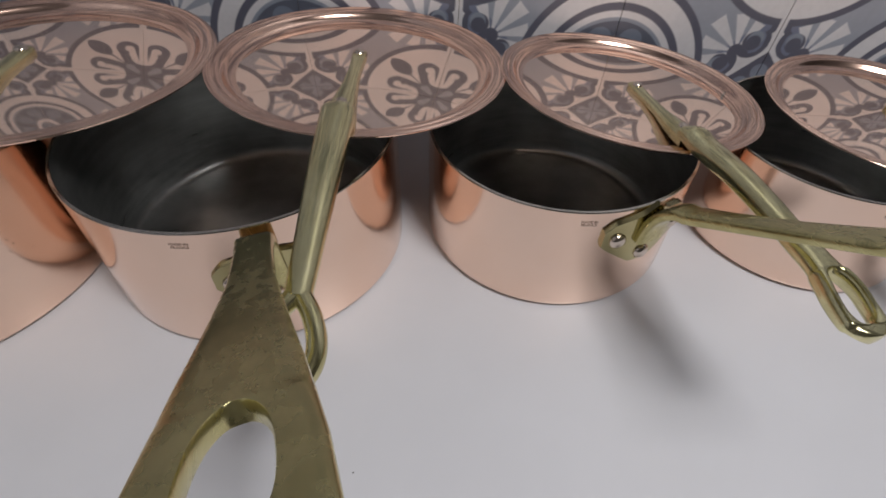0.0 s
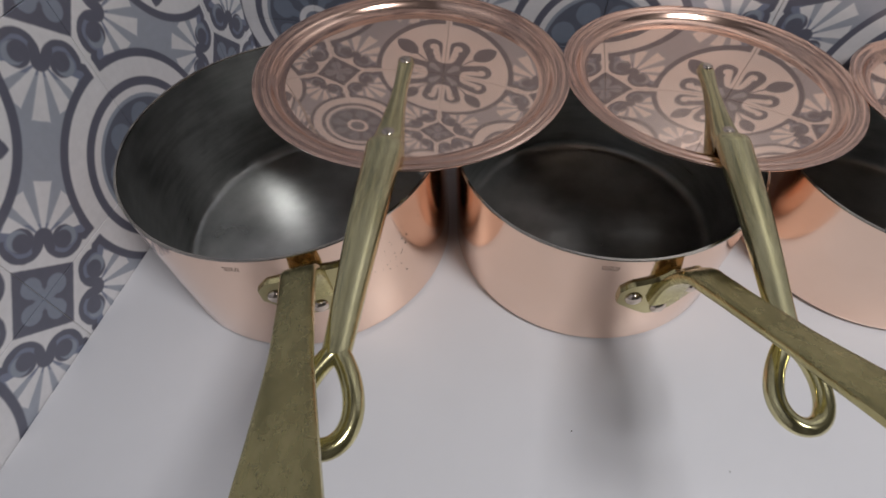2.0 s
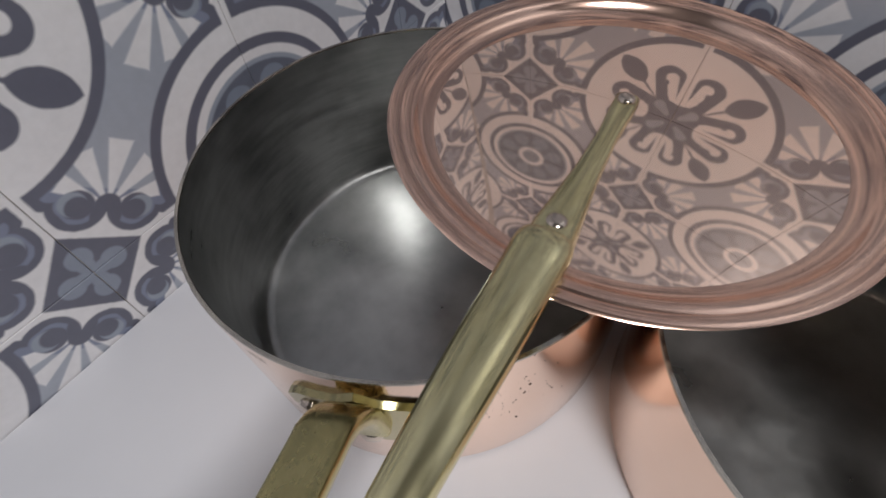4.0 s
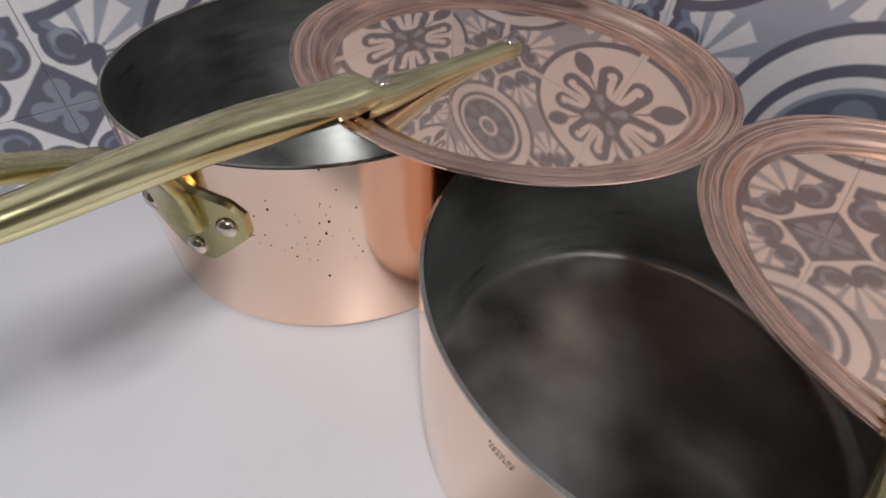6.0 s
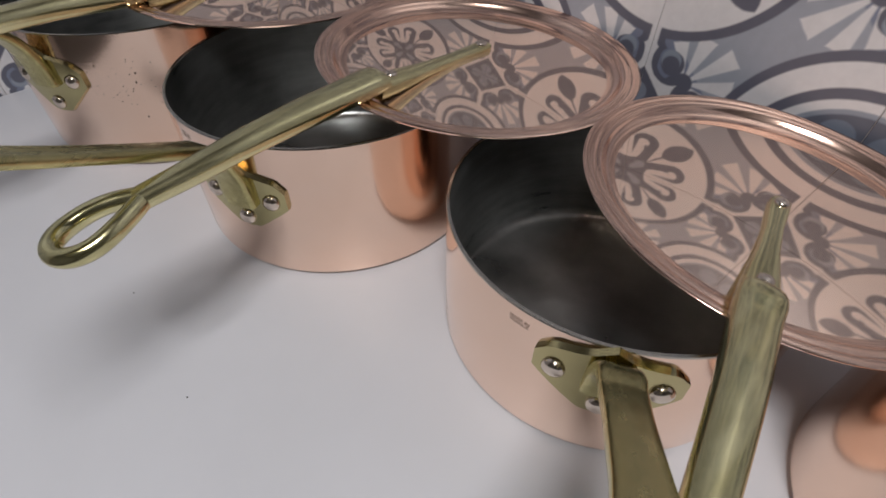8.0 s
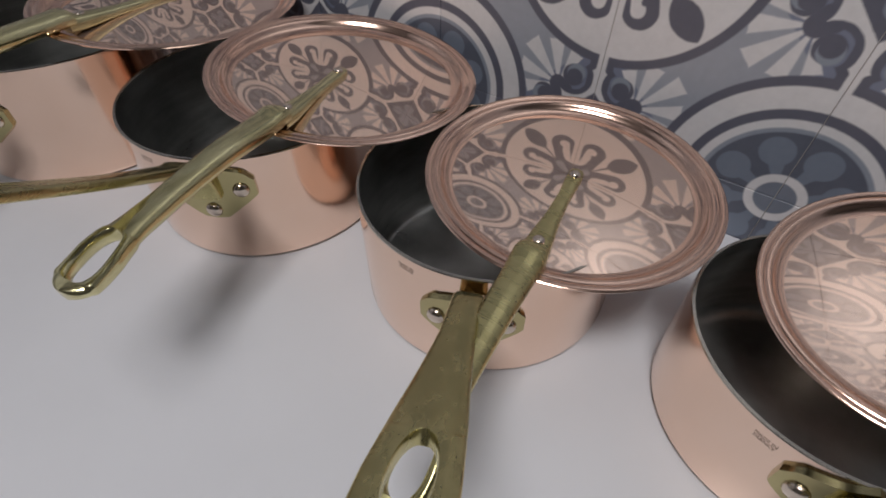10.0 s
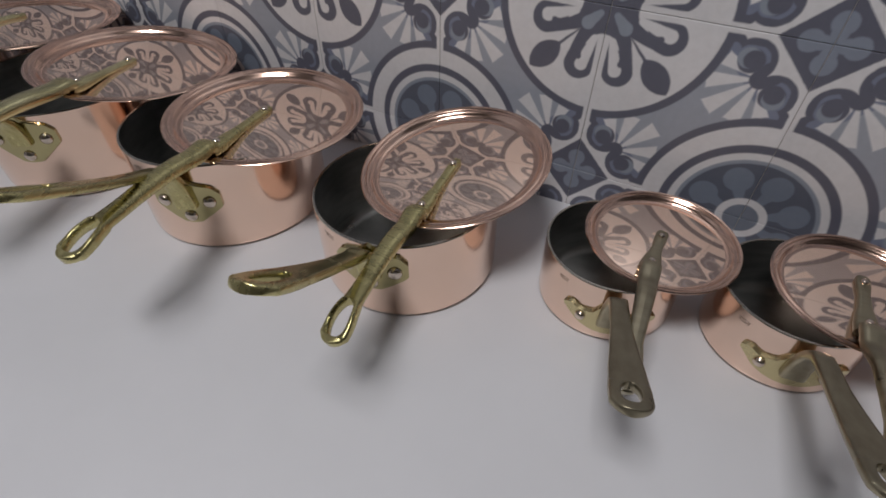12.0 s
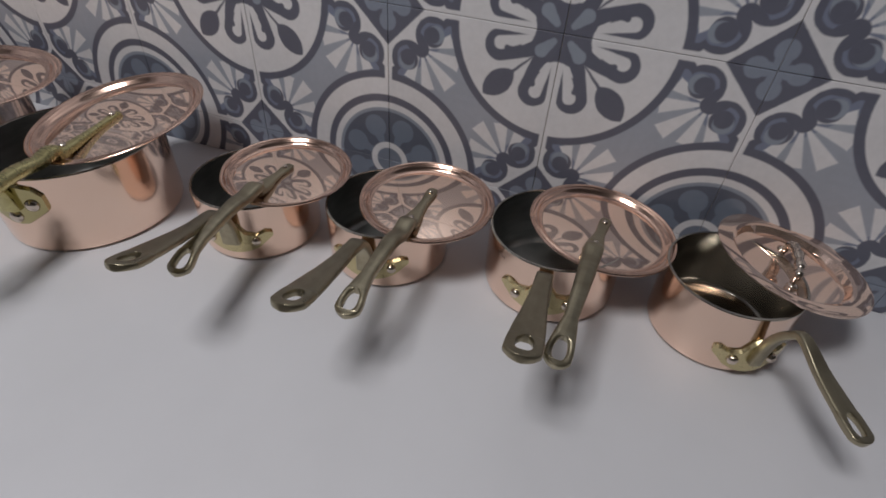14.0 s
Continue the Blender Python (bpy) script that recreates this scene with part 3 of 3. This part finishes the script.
tagged(put("tarnish_specks", sv, sf, TARNISH, first, "dark scattered specks of tarnish", 0), kind="stuff")
saucepan(0.4480, -0.1897, 0.1111, 0.1063, -66.2, 0.0695, 0.2020, 0.1180, 0.0190, 0.0155,
         "polished copper saucepan with tin lining, second largest in the row", w=(0.0087, 0.0172), thick=0.0031, hole=0.041, bend=0.020)
saucepan(0.6776, -0.1578, 0.0978, 0.0938, -60.8, 0.0725, 0.1700, 0.1080, 0.0210, 0.0170,
         "middle-sized polished copper saucepan with dark tin lining", w=(0.0080, 0.0154), thick=0.0030, hole=0.038, bend=0.019)
saucepan(0.8898, -0.1448, 0.0872, 0.0900, -66.8, 0.0575, 0.1420, 0.0740, 0.0180, 0.0140,
         "polished copper saucepan with a brass handle, fourth in size", w=(0.0075, 0.0136), thick=0.0033, hole=0.034, bend=0.018)
saucepan(1.0944, -0.1414, 0.0761, 0.0762, -79.0, 0.0555, 0.1180, 0.0760, 0.0170, 0.0122,
         "smaller polished copper saucepan with a brass handle", w=(0.0072, 0.0138), thick=0.0031, hole=0.030, bend=0.017)
# the four small pans
saucepan(1.2620, -0.1047, 0.0539, 0.0564, -76.3, 0.0300, 0.1195, 0.0410, 0.0165, 0.0000, "small copper saucepan with winged brass bracket", "wing", w=(0.0060, 0.0108), thick=0.0028, hole=0.016, bend=0.013)
saucepan(1.3884, -0.0895, 0.0525, 0.0549, -82.6, 0.0300, 0.1210, 0.0420, 0.0165, 0.0000, "small copper saucepan with a dull grey handle", "wing", w=(0.0060, 0.0108), thick=0.0028, hole=0.016, bend=0.013)
saucepan(1.5324, -0.0698, 0.0551, 0.0572, -87.5, 0.0300, 0.1170, 0.0360, 0.0165, 0.0000, "small copper saucepan between two others, with winged bracket", "wing", w=(0.0060, 0.0108), thick=0.0028, hole=0.016, bend=0.013)
saucepan(1.6649, -0.0725, 0.0485, 0.0577, -64.0, 0.0240, 0.0860, -0.0040, 0.0120, 0.0000, "small copper saucepan with bright lining and curved brass handle", "slim", BRIGHT_TIN, w=(0.0034, 0.0066), thick=0.0027, hole=0.014, bend=0.016, words=False)


pan_lid(0.2928, -0.1456, 0.1242, 0.1252, (-0.0314, -0.0464), (0.2878, -0.1451, 0.1339), (0.2989, -0.2393, 0.1333), (0.3230, -0.4500, 0.1370), "mirror-bright copper lid resting across the two largest pans", 1.40)
pan_lid(0.5237, -0.1123, 0.1146, 0.1132, (-0.0372, -0.0481), (0.5231, -0.1080, 0.1252), (0.5247, -0.1929, 0.1224), (0.5365, -0.3940, 0.1150), "mirror-bright copper lid with a long brass handle", 1.25)
pan_lid(0.7340, -0.1096, 0.1025, 0.1020, (-0.0853, -0.0656), (0.7380, -0.1198, 0.1141), (0.7520, -0.1850, 0.1092), (0.7878, -0.3517, 0.1126), "copper lid slid half off its pan, tiles mirrored in it", 1.12)
pan_lid(0.9320, -0.1245, 0.0966, 0.0900, (-0.0416, 0.0053), (0.9345, -0.1279, 0.1019), (0.9422, -0.1916, 0.0994), (0.9580, -0.3372, 0.0946), "copper lid with brass handle lying over a pan", 1.05, BRASS)
pan_lid(1.1210, -0.1082, 0.0891, 0.0792, (0.0976, 0.1485), (1.1235, -0.1158, 0.0959), (1.1253, -0.1685, 0.0875), (1.1325, -0.2936, 0.0659), "copper lid tilted towards the worktop's front", 0.95, BRASS)
pan_lid(1.2908, -0.0923, 0.0631, 0.0572, (-0.0282, 0.0142), (1.2906, -0.0939, 0.0674), (1.2895, -0.1269, 0.0651), (1.2979, -0.2367, 0.0591), "small copper lid resting on a small pan", 0.74, DULL_BRASS)
pan_lid(1.4220, -0.0815, 0.0602, 0.0572, (-0.0305, 0.0308), (1.4224, -0.0747, 0.0640), (1.4225, -0.1159, 0.0626), (1.4280, -0.2309, 0.0667), "small copper lid touching its neighbours", 0.74, DULL_BRASS)
pan_lid(1.5655, -0.0596, 0.0605, 0.0590, (-0.0868, -0.0193), (1.5663, -0.0583, 0.0598), (1.5623, -0.0927, 0.0564), (1.5573, -0.2125, 0.0598), "small copper lid reaching over to the last pan", 0.74, DULL_BRASS)


def knob_lid(x, y, z, r, grad):
    """The last lid: a wide flat brim, a raised ring and a turned bridge handle."""
    lid = tagged(new("saucepan_lid"), "copper lid with turned bridge handle, tipped over the last pan", "lid", "copper saucepan lids")
    up = Vector((-grad[0], -grad[1], 1)).normalized()
    ax = Vector((1, 0, grad[0])).normalized()
    m = Matrix((ax, up.cross(ax), up)).transposed().to_4x4()
    m.translation = (x, y, z)
    lid.matrix_world = m
    t = 0.001
    top = [(0.0, -0.006), (r * 0.66, -0.006), (r * 0.72, -0.0052), (r * 0.76, 0.0), (r * 0.80, 0.0012), (r * 0.97, 0.0016), (r, 0.0010), (r * 0.995, -0.0002)]
    put("disc", *lathe(top + [(a, b - t) for a, b in reversed(top[:-2])], 96), LID_COPPER, lid, "mirror-polished copper disc with a broad brim", 25.0)
    n = 40
    pts, sz = [], []
    for i in range(n + 1):
        f = i / n
        a = math.pi * f
        pts.append(Vector((0.0, -math.cos(a) * 0.020, -0.0055 + 0.012 * math.sin(a) ** 0.4)))
        sz.append([0.0019 + 0.0013 * abs(math.sin(5 * a)) + 0.0008 * math.sin(a)] * 2)
    handle = put("handle", *sweep(pts, sz, up=(1, 0, 0), n=14), RIVET, lid, "turned bright bronze bridge handle", 60.0)
    for q in (-0.024, 0.024):
        put("rivet", *dome((0, q, -0.0058), (0, 0, 1), 0.0042, 0.0022), RIVET, handle)
    return lid


knob_lid(1.7040, -0.0465, 0.0602, 0.0562, (-0.168, -0.039))

# ---- tiles ----


def tile_mesh(u0, u1, v0, v1, depth=0.008):
    """One tile standing in the xz plane and facing -y, its rosette's corner at the origin."""
    g, e = 0.0003, 0.0003
    x0, x1, z0, z1 = u0 * TILE + g, u1 * TILE - g, v0 * TILE + g, v1 * TILE - g
    v = []
    for y, i in ((depth, 0.0), (e, 0.0), (0.0, e)):
        v += [(x0 + i, y, z0 + i), (x1 - i, y, z0 + i), (x1 - i, y, z1 - i), (x0 + i, y, z1 - i)]
    f = [(8, 9, 10, 11)]
    for k in (0, 4):
        f += [(k + i, k + (i + 1) % 4, k + 4 + (i + 1) % 4, k + 4 + i) for i in range(4)]
    return mesh_of("tile", v, f, TILE_MAT, 0)


TILES = {}


def tile_at(parent, base, i, j, cut_lo=0.0, cut_hi=1.0):
    """A tile of the cell i, j; the rosettes stand where i is odd and j even."""
    right, up = (i % 2 == 0), (j % 2 != 0)
    quarter = {(False, False): 0, (True, False): 1, (True, True): 2, (False, True): 3}[(right, up)]
    # the cut runs along the wall; turn it into the tile's own axes
    lo, hi = cut_lo, cut_hi
    own = {0: (lo, hi, 0, 1), 1: (0, 1, 1 - hi, 1 - lo), 2: (1 - hi, 1 - lo, 0, 1), 3: (0, 1, lo, hi)}[quarter]
    if own not in TILES:
        TILES[own] = tile_mesh(*own)
    ob = new("tile", TILES[own])
    ob.parent = parent
    ob.matrix_world = base @ Matrix.Translation(((i + right) * TILE, 0, (j + up) * TILE)) @ Matrix.Rotation(radians(-90 * quarter), 4, "Y")
    return ob


north = Matrix.Translation((1.35, 0, 0.1874)) @ Matrix.Rotation(TILT, 4, "Y")
for i in range(-9, 10):
    for j in range(-2, 9):
        tile_at(wall_north, north, i, j, 0.41 if i == -9 else 0.0)
west = Matrix.Translation((LEFT, -0.3635, 0.2054)) @ Matrix.Rotation(radians(90), 4, "Z") @ Matrix.Translation((-TILE, 0, 0))
for i in range(-7, 4):
    for j in range(-2, 9):
        tile_at(wall_west, west, i, j, 0.0, 0.42 if i == 3 else 1.0)
